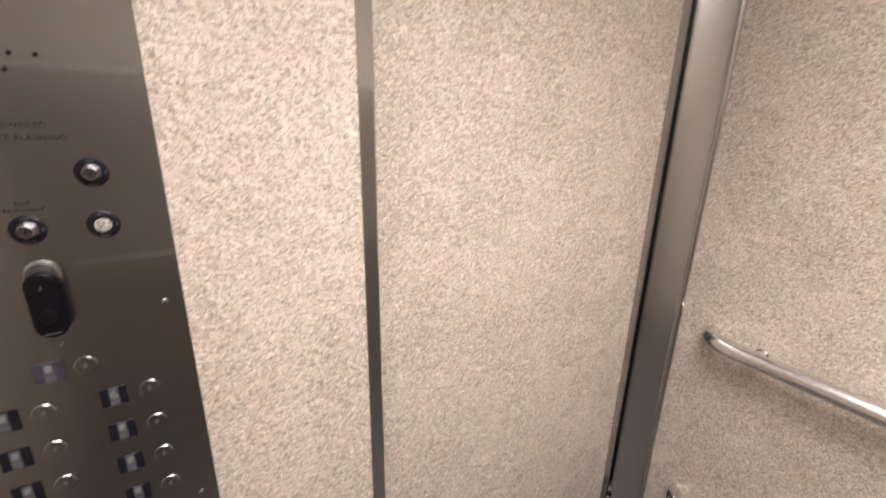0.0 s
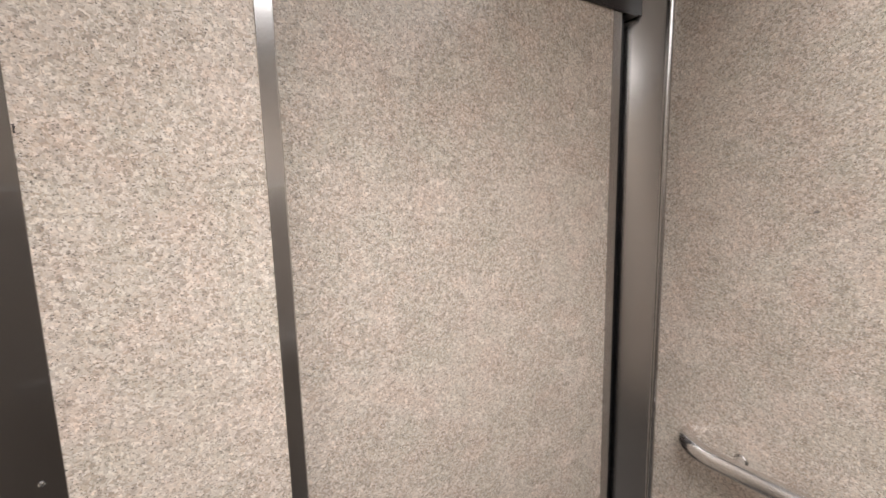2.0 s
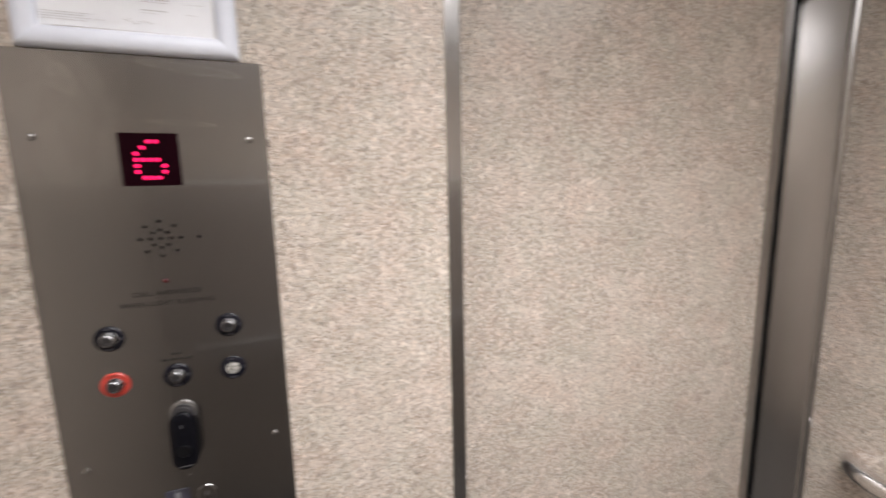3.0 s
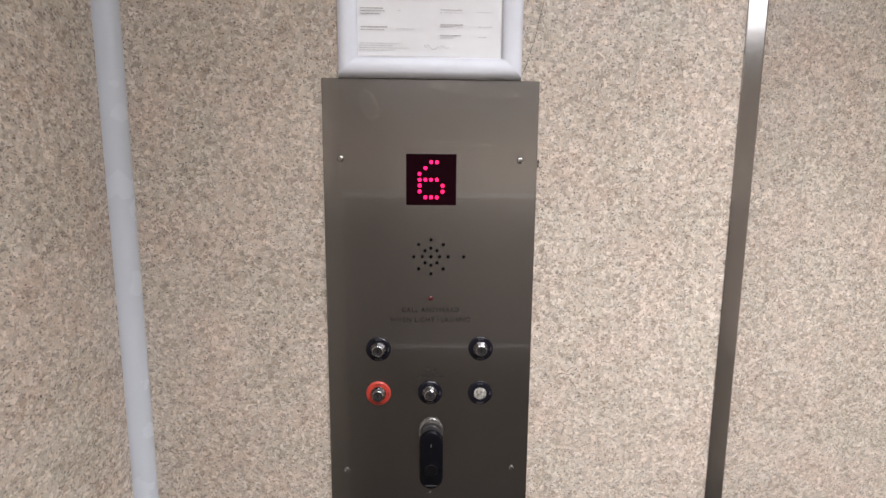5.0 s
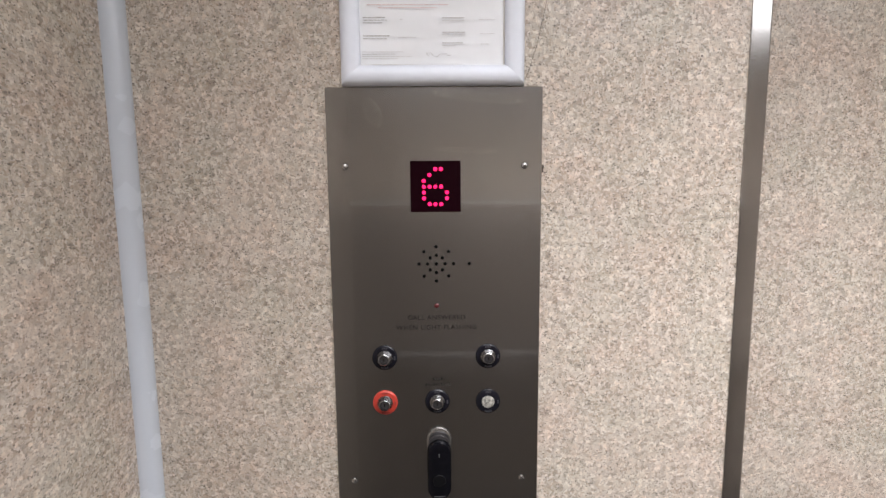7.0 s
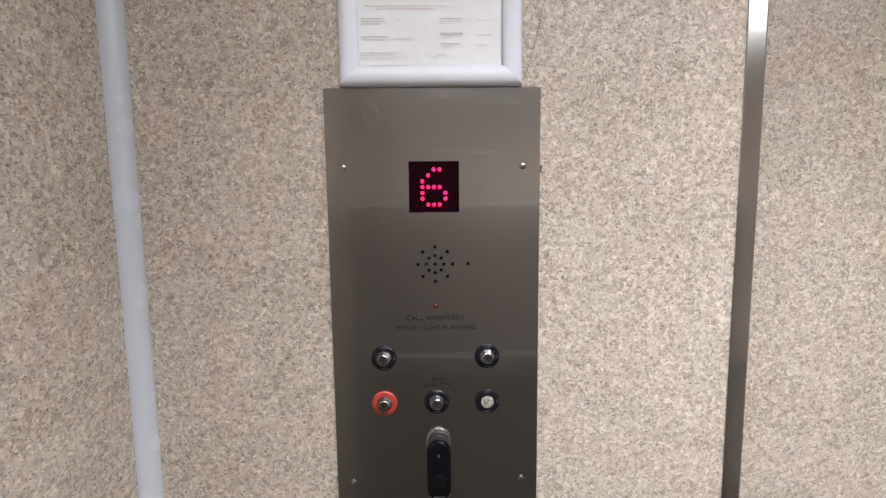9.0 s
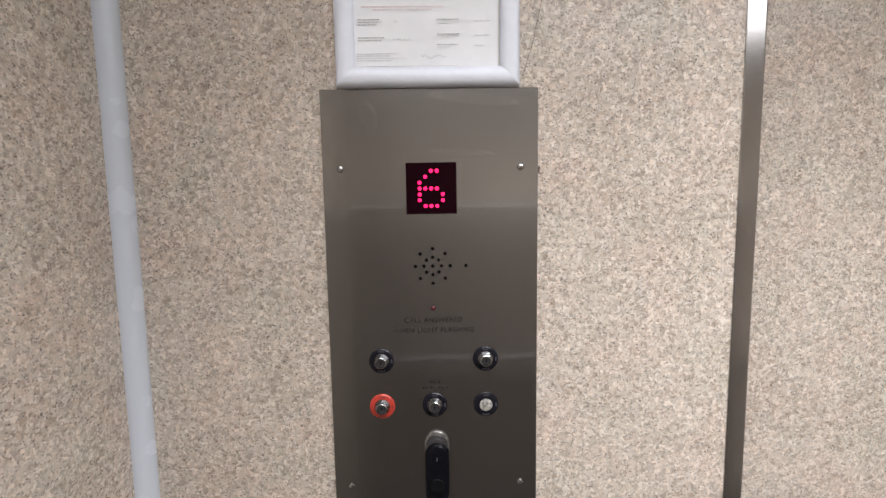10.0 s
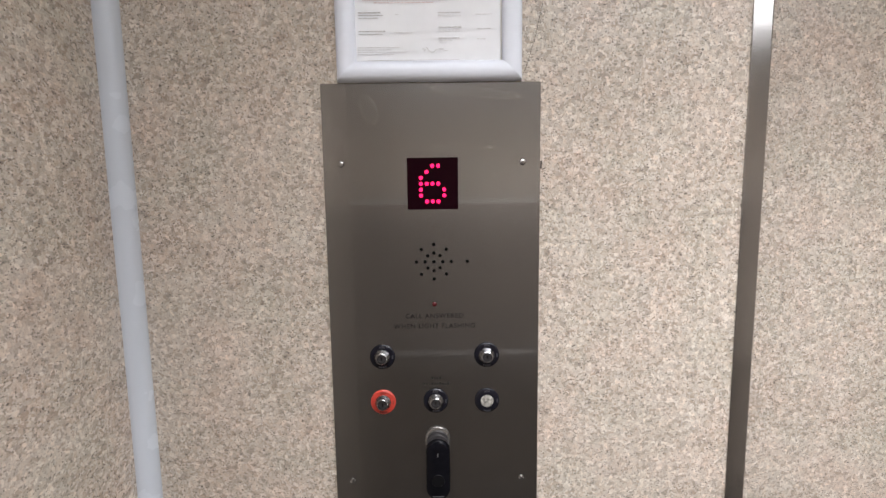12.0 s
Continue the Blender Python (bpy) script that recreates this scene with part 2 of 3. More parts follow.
INK = plain("ink", (0.50, 0.49, 0.50), 0.7, 0.0, 0.2, 200)
PALE_INK = plain("pale_ink", (0.70, 0.70, 0.72), 0.7, 0.0, 0.2, 200)
ROSE_INK = plain("rose_ink", (0.76, 0.60, 0.62), 0.7, 0.0, 0.2, 200)
SCUFF = plain("scuff", (0.21, 0.185, 0.165), 0.5, 0.0, 0.3, 300)
CRACK = mat("crack_dark", (0.05, 0.04, 0.035), 0.8)
GLASS = mat("glass", (1, 1, 1), 0.02)
shader(GLASS).inputs["Transmission Weight"].default_value = 1.0
DIFFUSER = glowing("diffuser", LAMP_COLOUR, 3.2, (0.8, 0.8, 0.8))


# ---- mesh helpers ----
def thing(name, at=(0, 0, 0)):
    ob = new(name)
    ob.location = at
    return ob


def part(name, bm, material, parent=None, label="", smooth=False):
    mesh = bpy.data.meshes.new(name)
    bmesh.ops.recalc_face_normals(bm, faces=bm.faces)
    bm.to_mesh(mesh)
    bm.free()
    mesh.materials.append(material)
    if smooth:
        mesh.shade_smooth()
        mesh.set_sharp_from_angle(angle=radians(38))
    ob = new(name, mesh)
    if parent is not None:
        ob.parent = parent
        root = parent
        shift = Vector((0, 0, 0))
        while root is not None:
            shift += root.location
            root = root.parent
        ob.location = -shift
    if label:
        tagged(ob, label)
    return ob


def structure(name, bm, material, label, category, smooth=False):
    return tagged(part(name, bm, material, None, "", smooth), label, category, "", "structure")


def box(x0, x1, y0, y1, z0, z1, bevel=0.0, seg=2, bm=None):
    bm = bm or bmesh.new()
    vs = [bm.verts.new((x, y, z)) for x in (x0, x1) for y in (y0, y1) for z in (z0, z1)]
    faces = [bm.faces.new([vs[i] for i in f]) for f in ((0, 1, 3, 2), (4, 6, 7, 5), (0, 4, 5, 1), (2, 3, 7, 6), (0, 2, 6, 4), (1, 5, 7, 3))]
    if bevel:
        edges = list({e for f in faces for e in f.edges})
        bmesh.ops.bevel(bm, geom=edges, offset=bevel, segments=seg, affect="EDGES", profile=0.5)
    return bm


def extrude_plan(points, z0, z1, bm=None):
    """A plan outline (x, y) carried straight up."""
    bm = bm or bmesh.new()
    lo = [bm.verts.new((x, y, z0)) for x, y in points]
    hi = [bm.verts.new((x, y, z1)) for x, y in points]
    n = len(points)
    for i in range(n):
        j = (i + 1) % n
        bm.faces.new((lo[i], lo[j], hi[j], hi[i]))
    bm.faces.new(lo[::-1])
    bm.faces.new(hi)
    return bm


def turned(profile, origin, seg=28, bm=None):
    """A lathe about the y axis through origin; profile: (radius, how far it stands out of the wall)."""
    bm = bm or bmesh.new()
    ox, oy, oz = origin
    rings = []
    for r, out in profile:
        if r < 1e-6:
            rings.append([bm.verts.new((ox, oy - out, oz))])
        else:
            rings.append([bm.verts.new((ox + r * math.cos(2 * math.pi * i / seg), oy - out, oz + r * math.sin(2 * math.pi * i / seg))) for i in range(seg)])
    for a, b in zip(rings, rings[1:]):
        for i in range(seg):
            j = (i + 1) % seg
            if len(a) == 1:
                bm.faces.new((a[0], b[i], b[j]))
            elif len(b) == 1:
                bm.faces.new((a[i], a[j], b[0]))
            else:
                bm.faces.new((a[i], a[j], b[j], b[i]))
    return bm


def tube(points, radius, seg=20, bm=None):
    """A round bar through the points, closed at both ends."""
    bm = bm or bmesh.new()
    pts = [Vector(p) for p in points]
    rings = []
    for i, p in enumerate(pts):
        way = (pts[min(i + 1, len(pts) - 1)] - pts[max(i - 1, 0)]).normalized()
        up = Vector((0, 0, 1)) if abs(way.z) < 0.9 else Vector((1, 0, 0))
        side = way.cross(up).normalized()
        up = side.cross(way)
        rings.append([bm.verts.new(p + radius * (math.cos(a) * side + math.sin(a) * up)) for a in (2 * math.pi * k / seg for k in range(seg))])
    for a, b in zip(rings, rings[1:]):
        for k in range(seg):
            l = (k + 1) % seg
            bm.faces.new((a[k], a[l], b[l], b[k]))
    bm.faces.new(rings[0][::-1])
    bm.faces.new(rings[-1])
    return bm


def lettering(text, size, x, y, z, material, parent, name="lettering", label="", thick=0.0002):
    """Words on the front wall, centred at x, standing on z."""
    curve = bpy.data.curves.new(name, "FONT")
    curve.body, curve.size, curve.align_x, curve.extrude = text, size, "CENTER", thick
    curve.space_character, curve.offset = 1.12, size * 0.010
    tmp = bpy.data.objects.new(name, curve)
    mesh = bpy.data.meshes.new_from_object(tmp)
    bpy.data.objects.remove(tmp)
    mesh.transform(pose(x, y, z, 90, 0, 0))
    mesh.materials.clear()
    mesh.materials.append(material)
    ob = new(name, mesh)
    ob.parent = parent
    if label:
        tagged(ob, label)
    return ob


# ---- the car: floor, walls, ceiling ----
structure("floor", box(X_LEFT - 0.03, X_RIGHT + 0.03, Y_REAR - 0.03, 0.10, -0.04, 0.0), FLOOR_VINYL, "grey-brown vinyl floor of the lift car", "floor")
structure("ceiling", box(X_LEFT - 0.03, X_RIGHT + 0.03, Y_REAR - 0.03, 0.20, CEIL, CEIL + 0.03), CEILING_WHITE, "plain white ceiling of the lift car", "ceiling")
structure("wall_left", box(X_LEFT - 0.03, X_LEFT, Y_REAR, 0.0, 0.0, CEIL), LAMINATE, "beige granite-pattern laminate side wall", "wall")
structure("wall_right", box(X_RIGHT, X_RIGHT + 0.03, Y_REAR, 0.004, 0.0, CEIL), LAMINATE, "beige granite-pattern laminate wall behind the handrail", "wall")
structure("wall_rear", box(X_LEFT - 0.03, X_RIGHT + 0.03, Y_REAR - 0.03, Y_REAR, 0.0, CEIL), LAMINATE, "beige granite-pattern laminate rear wall", "wall")
structure("header_soffit", box(TRIM_R + 0.001, 1.505, 0.0730, 0.0785, HEAD - 0.006, HEAD - 0.0005), BLACK_METAL, "black underside of the door header", "trim")
structure("rear_wainscot", box(X_LEFT + 0.002, X_RIGHT - 0.002, Y_REAR, Y_REAR + 0.012, 0.0, 1.645, 0.002, 1), DARK_LAMINATE, "dark grey-brown panel covering the lower rear wall", "wall panel")
# added out of view: darkens what the control panel steel mirrors
structure("reflection_panel", box(X_LEFT, X_LEFT + 0.010, Y_REAR + 0.017, -0.62, 0.0, 1.645, 0.002, 1), REFLECTED_BROWN, "added mid-brown sheet on the side wall, darkening reflections in the steel", "wall panel")
structure("wainscot_cap", box(X_LEFT + 0.002, X_RIGHT - 0.002, Y_REAR, Y_REAR + 0.016, 1.646, 1.668, 0.002, 1), CEILING_WHITE, "narrow pale strip capping the rear wall panel", "trim")
structure("wall_front", box(X_LEFT - 0.03, TRIM_L, 0.0, 0.032, 0.0, CEIL), LAMINATE, "beige granite-pattern laminate return wall behind the control panel", "wall")
structure("wall_header", box(TRIM_R + 0.001, 1.524, 0.0725, 0.0785, HEAD, CEIL), BLACK_METAL, "black steel header over the lift door", "wall")

# grey vinyl corner strip with a round face
a = 0.0215
strip_plan = [(X_LEFT, 0.0)]
for i in range(17):
    u = i / 16
    rise = 0.0085 * math.sin(math.pi * u) ** 0.7 / math.sqrt(2)
    strip_plan.append((X_LEFT + a * u + rise, -a * (1 - u) - rise))
structure("corner_trim", extrude_plan(strip_plan, 0.10, CEIL - 0.002), STRIP_GREY, "pale grey vinyl strip covering the wall corner", "trim", True)

# steel edge of the return wall
plan = [(TRIM_L - 0.001, 0.034), (TRIM_L - 0.001, -0.0020), (TRIM_L, -0.0026), (TRIM_R - 0.003, -0.0026), (TRIM_R - 0.0009, -0.0017), (TRIM_R, 0.0004), (TRIM_R, 0.034)]
structure("edge_trim", extrude_plan(plan, 0.0, CEIL - 0.002), TRIM_STEEL, "scratched brushed steel strip on the end of the return wall", "trim")

# hidden box added behind the header to keep outside light out
structure("light_block_head", box(0.36, DOOR_EDGE + 0.02, 0.113, 0.20, HEAD, CEIL), BLACK_METAL, "unseen black box added over the opening to block light", "wall")
structure("header_return", box(DOOR_EDGE + 0.021, 1.506, 0.079, 0.20, HEAD - 0.0055, CEIL), BLACK_METAL, "black steel above the strike jamb", "wall")
# steel strike jamb beside the door: round nose, broad splayed face, stepped lip
nose = []
for i in range(13):
    t = math.radians(-90 - i * 8.5)
    nose.append((1.5635 + 0.0105 * math.cos(t), 0.0075 + 0.0105 * math.sin(t)))
BACK = X_RIGHT + 0.02
jamb_plan = [(BACK, 0.0045), (X_RIGHT - 0.0005, 0.0045)] + nose + [(1.5517, 0.0165), (1.5177, 0.0940), (1.5166, 0.0958), (1.5160, 0.0970), (BACK, 0.0970)]
jamb = tagged(thing("strike_jamb", (1.54, 0.08, 0)), "brushed stainless steel door jamb with a rounded nose", "door jamb", "", "structure")
part("jamb_face", extrude_plan(jamb_plan, 0.0, CEIL - 0.001), JAMB_STEEL, jamb, "", True)
part("jamb_ridge", extrude_plan([(1.5172, 0.0973), (1.5120, 0.1080), (1.5114, 0.1094), (1.5122, 0.1106), (BACK, 0.1106), (BACK, 0.0973)], 0.0, CEIL - 0.001), JAMB_STEEL, jamb, "narrow raised steel ridge")
part("jamb_lip", extrude_plan([(1.5142, 0.1109), (1.5062, 0.1290), (1.5056, 0.1305), (1.5060, 0.1320), (BACK, 0.1320), (BACK, 0.1109)], 0.0, CEIL - 0.001), JAMB_STEEL, jamb, "bright steel lip facing the opening")
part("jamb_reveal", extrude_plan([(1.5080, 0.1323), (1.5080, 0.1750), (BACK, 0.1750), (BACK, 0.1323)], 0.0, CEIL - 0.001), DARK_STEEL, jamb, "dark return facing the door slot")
for z in (0.60, 1.535):
    part("screw", turned([(0.0025, 0.0), (0.0022, 0.0012), (0.0, 0.0014)], (1.5094, 0.1138, z), 10), SCREW_STEEL, jamb)

# sliding door, shut
door = tagged(thing("door_1", (0.93, DOOR_Y, 0.012)), "beige laminate sliding lift door, shut, with steel edge", "lift door", "", "structure")
part("leaf", box(0.395, DOOR_EDGE - 0.037, DOOR_Y, DOOR_Y + 0.032, 0.012, HEAD + 0.03), LAMINATE, door)
part("edge_strip", extrude_plan([(DOOR_EDGE - 0.037, DOOR_Y - 0.003), (DOOR_EDGE - 0.003, DOOR_Y - 0.003), (DOOR_EDGE, DOOR_Y), (DOOR_EDGE, DOOR_Y + 0.034), (DOOR_EDGE - 0.037, DOOR_Y + 0.034)], 0.012, HEAD + 0.03), JAMB_STEEL, door, "thin steel strip along the leading edge")
part("rubber_edge", extrude_plan([(DOOR_EDGE + 0.0005, DOOR_Y + 0.008), (DOOR_EDGE + 0.030, DOOR_Y + 0.013), (DOOR_EDGE + 0.030, DOOR_Y + 0.027), (DOOR_EDGE + 0.0005, DOOR_Y + 0.032)], 0.012, HEAD + 0.03), RUBBER, door, "black rubber bumper", True)
structure("baseboard", box(X_LEFT + 0.03, TRIM_L - 0.002, -0.012, 0.0, 0.0, 0.10, 0.003), JAMB_STEEL, "brushed steel kick strip along the return wall", "baseboard")


# ---- handrails ----
def handrail(z, radius, label):
    rail = tagged(thing("handrail", (X_RIGHT, -0.75, z)), label, "handrail")
    off = 0.074
    y0, y1, bend = -0.104, -1.40, 0.105
    path = []
    for i in range(9):
        t = i / 8 * math.pi / 2
        path.append((X_RIGHT - off * math.sin(t) if i else X_RIGHT, y0 - bend * (1 - math.cos(t)), z))
    back = [(X_RIGHT - off * math.sin(t), y1 + bend * (1 - math.cos(t)), z) for t in (i / 8 * math.pi / 2 for i in range(9))]
    part("rail", tube(path + back[::-1], radius), RAIL_STEEL, rail, "", True)
    for y in (-0.246, -0.755, -1.25):
        bracket = part("bracket", tube([(X_RIGHT - off + radius * 0.6, y, z - 0.008), (X_RIGHT - 0.004, y, z - 0.008)], 0.0145, 16), CHROME, rail, "short polished steel bracket", True)
        part("flange", tube([(X_RIGHT - 0.005, y, z - 0.008), (X_RIGHT, y, z - 0.008)], 0.0185, 20), RAIL_STEEL, bracket, "", True)
    return rail


handrail(0.850, 0.0250, "brushed stainless steel tube handrail curving into the wall")
back_rail = tagged(thing("handrail", (0.57, Y_REAR, 0.89)), "straight brushed stainless steel tube handrail along the rear wall", "handrail")
part("rail", tube([(X_LEFT + 0.15, Y_REAR + 0.08, 0.89), (X_RIGHT - 0.15, Y_REAR + 0.08, 0.89)], 0.0208), SATIN_STEEL, back_rail, "", True)
for x in (-0.10, 0.57, 1.24):
    part("bracket", tube([(x, Y_REAR + 0.012, 0.89), (x, Y_REAR + 0.064, 0.89)], 0.0125, 16), SATIN_STEEL, back_rail, "short satin steel bracket", True)
handrail(0.192, 0.0240, "low brushed steel bumper rail near the floor")

# ---- ceiling lights ----
for x0, x1, y0, y1 in LIGHT_PANELS:
    lamp = tagged(thing("ceiling_light", ((x0 + x1) / 2, (y0 + y1) / 2, CEIL)), "rectangular white ceiling light panel, lit", "ceiling light", "light panels in the car ceiling")
    for bar in ((x0, x1, y0, y0 + 0.02), (x0, x1, y1 - 0.02, y1), (x0, x0 + 0.02, y0 + 0.0205, y1 - 0.0205), (x1 - 0.02, x1, y0 + 0.0205, y1 - 0.0205)):
        part("frame_bar", box(*bar, CEIL - 0.014, CEIL, 0.002, 1), CEILING_WHITE, lamp)
    part("diffuser", box(x0 + 0.0205, x1 - 0.0205, y0 + 0.0205, y1 - 0.0205, CEIL - 0.008, CEIL - 0.002), DIFFUSER, lamp, "glowing frosted sheet")

# ---- control panel ----
panel = tagged(thing("control_panel", (0, 0, 0.82)), "tall brushed steel lift control panel with red floor display", "control panel")
FACE = -0.0035
PW = 0.1515
part("faceplate", box(-PW, PW, FACE, 0.0, 0.80, 1.8025, 0.0007, 1), PANEL_STEEL, panel)
for x in (-0.127, 0.127):
    for z in (1.694, 1.224, 0.86):
        part("screw_recess", turned([(0.0047, 0.0), (0.0046, 0.0002), (0.0, 0.0002)], (x, FACE, z), 16), WORN_FILL, panel)
        part("screw", turned([(0.0042, 0.0), (0.0040, 0.0012), (0.0026, 0.0022), (0.0012, 0.0024), (0.0012, 0.0012), (0.0, 0.0012)], (x, FACE, z), 16), SCREW_STEEL, panel, "", True)

# floor display: a dark window with lit dots that form a 6
display = part("display_window", box(-0.0352, 0.0362, FACE - 0.0008, FACE, 1.6295, 1.7015, 0.0003, 1), DARK_WINDOW, panel, "dark display window with a lit red 6")
DOTS = ("..##.", ".#...", "#....", "####.", "#...#", "#...#", ".###.")
dot_mesh = None
for row, line in enumerate(DOTS):
    for col, mark in enumerate(line):
        if mark == "#":
            x, z = 0.0003 + (col - 2) * 0.00815, 1.6900 - row * 0.00822
            if dot_mesh is None:
                dot_bm = turned([(0.0027, 0.0), (0.0025, 0.0004), (0.0, 0.0007)], (0, 0, 0), 14)
                dot_mesh = part("led", dot_bm, LED_GLOW, display)
                dot_mesh.location = (x, FACE - 0.0008, z)
                dot_mesh.location -= Vector(panel.location) + Vector(display.location)
            else:
                dot = new("led", dot_mesh.data)
                dot.parent = display
                dot.location = Vector((x, FACE - 0.0008, z)) - Vector(panel.location) - Vector(display.location)

# speaker holes
holes = [(0, 0), (0.0478, 0)]
for k in range(8):
    t = k * math.pi / 4
    r1 = 0.0126 if k % 2 == 0 else 0.0124
    r2 = 0.0250 if k % 2 == 0 else 0.0252
    holes += [(r1 * math.cos(t), r1 * math.sin(t)), (r2 * math.cos(t), r2 * math.sin(t))]
first = None
for hx, hz in holes:
    if first is None:
        first = part("speaker_hole", turned([(0.0025, 0.0002), (0.0020, 0.0002), (0.0018, 0.0001), (0.0, 0.0001)], (0, 0, 0), 14), HOLE_BLACK, panel)
        ob = first
    else:
        ob = new("speaker_hole", first.data)
        ob.parent = panel
    ob.location = Vector((hx + 0.0005, FACE, 1.5548 + hz)) - panel.location

part("indicator_lamp", turned([(0.0036, 0.0), (0.0036, 0.0008), (0.0026, 0.0020), (0.0, 0.0026)], (0.0003, FACE, 1.4932), 16), RED_LENS, panel, "small unlit red lamp", True)
for text, z in (("CALL ANSWERED", 1.4725), ("WHEN LIGHT FLASHING", 1.4575)):
    ob = lettering(text, 0.0098, 0.0, FACE, z, ENGRAVED, panel, "lettering", "dark engraved words")
    ob.location = -panel.location


def bezel_legends(x, z, base, material):
    """Tiny unreadable legends round the ring: above, beside and below the lock."""
    for turn, count in ((90, 3), (0, 2), (-90, 4)):
        bm = bmesh.new()
        for k in range(count):
            t = radians(turn + (k - (count - 1) / 2) * 11)
            px, pz = x + 0.0150 * math.cos(t), z + 0.0150 * math.sin(t)
            box(px - 0.0010, px + 0.0010, FACE - 0.0036, FACE - 0.0026, pz - 0.0012, pz + 0.0012, bm=bm)
        part("legend", bm, material, base)


def key_switch(x, z, bezel, name="key_switch", label="", legend=None):
    base = part(name, turned([(0.0186, 0.0), (0.0184, 0.0016), (0.0170, 0.0029), (0.0100, 0.0034), (0.0, 0.0034)], (x, FACE, z), 36), bezel, panel, label, True)
    part("lock_barrel", turned([(0.0122, 0.0030), (0.0120, 0.0046), (0.0084, 0.0116), (0.0078, 0.0121), (0.0070, 0.0121), (0.0068, 0.0102), (0.0, 0.0102)], (x, FACE, z), 12), LOCK_STEEL, base, "faceted steel lock")
    part("core", turned([(0.0067, 0.0098), (0.0064, 0.0104), (0.0050, 0.0104), (0.0046, 0.0112), (0.0036, 0.0112), (0.0033, 0.0104), (0.0, 0.0104)], (x, FACE, z), 20), RING_GREY, base, "dark lock core")
    part("key_slot", box(x - 0.0006, x + 0.0006, FACE - 0.0108, FACE - 0.0104, z - 0.0022, z + 0.0022), HOLE_BLACK, base)
    bezel_legends(x, z, base, legend or BEZEL_MARK)
    return base


key_switch(-0.0770, 1.4160, BLACK_BEZEL, label="keyed switch with black ring")
key_switch(0.0755, 1.4165, BLACK_BEZEL, label="keyed switch with black ring")
key_switch(-0.0775, 1.3470, RED_BEZEL, label="keyed switch with bright red ring", legend=RED_MARK)
key_switch(0.0, 1.3478, BLACK_BEZEL, label="keyed switch with black ring")
jewel = part("signal_lamp", turned([(0.0186, 0.0), (0.0184, 0.0016), (0.0165, 0.0030), (0.0104, 0.0034), (0.0, 0.0030)], (0.0757, FACE, 1.3470), 32), BLACK_BEZEL, panel, "black ring round a frosted white lens", True)
part("lens", turned([(0.0097, 0.0030), (0.0093, 0.0040), (0.0066, 0.0049), (0.0, 0.0052)], (0.0757, FACE, 1.3470), 28), JEWEL, jewel, "", True)
bezel_legends(0.0757, 1.3470, jewel, BEZEL_MARK)
for count, z in ((4, 1.3822), (10, 1.3735)):
    bm = bmesh.new()
    for k in range(count):
        x = 0.001 + (k - (count - 1) / 2) * 0.0039
        box(x - 0.0012, x + 0.0012, FACE - 0.0002, FACE, z - 0.0022, z + 0.0022 - 0.0008 * (k % 3), bm=bm)
    part("engraved_line", bm, WORN_FILL, panel, "worn unreadable engraving")

# floor buttons: dark badge with a numeral and, beside it, a round steel button
BUTTONS = [(-0.0195, 0.0200, 1.1460)]
for z in (1.0860, 1.0240, 0.9620, 0.9000):
    BUTTONS += [(-0.0785, -0.0370, z), (0.0425, 0.0865, z)]
for bx, px, z in BUTTONS:
    badge = part("badge", box(bx - 0.0165, bx + 0.0165, FACE - 0.0012, FACE, z - 0.0160, z + 0.0160, 0.0010, 1), BADGE_WORN if z > 1.1 else BLACK_BEZEL, panel, "worn grey badge beside a button" if z > 1.1 else "dark blue-black badge beside a button")
    part("centre_band", box(bx - 0.0058, bx + 0.0058, FACE - 0.0013, FACE - 0.0010, z - 0.0150, z + 0.0150), BADGE_BAND, badge, "worn grey band down the middle")
    if (bx, z) == (0.0425, 1.0860):
        ob = lettering("6", 0.020, bx, FACE - 0.0012, z - 0.003, GREY_MARK, badge, "numeral", "raised grey 6")
        ob.location = -panel.location - badge.location
    else:
        part("numeral", box(bx - 0.0036, bx + 0.0036, FACE - 0.0018, FACE - 0.0012, z + 0.001, z + 0.0110, 0.0003, 1), GREY_MARK, badge, "pale unreadable mark")
    for k in range(3):
        part("braille_dot", turned([(0.0009, 0.0), (0.0, 0.0007)], (bx - 0.004 + 0.004 * k, FACE - 0.0012, z - 0.0090), 8), GREY_MARK, badge)
    ring = part("button", turned([(0.0138, 0.0), (0.0138, 0.0006), (0.0130, 0.0016), (0.0118, 0.0019), (0.0, 0.0020)], (px, FACE, z), 36), PANEL_STEEL, panel, "round steel push button")
    part("button_mark", box(px - 0.0022, px + 0.0022, FACE - 0.0022, FACE - 0.0020, z - 0.0034, z + 0.0034), BUTTON_MARK, ring)
part("indicator_lamp", turned([(0.0022, 0.0), (0.0018, 0.0010), (0.0, 0.0013)], (0.0, FACE, 1.1835), 12), CHROME, panel, "tiny bright lamp", True)

for px, pz in ((-0.068, 1.2795), (-0.1165, 1.2190), (0.070, 1.2780)):
    part("pit", turned([(0.0009, 0.0001), (0.0, 0.0003)], (px, FACE, pz), 8), SCREW_STEEL, panel, "tiny bright nick")

# ---- black card reader below the switches ----
reader = tagged(thing("card_reader", (0.002, FACE, 1.25)), "glossy black oblong card reader on the steel panel", "card reader")


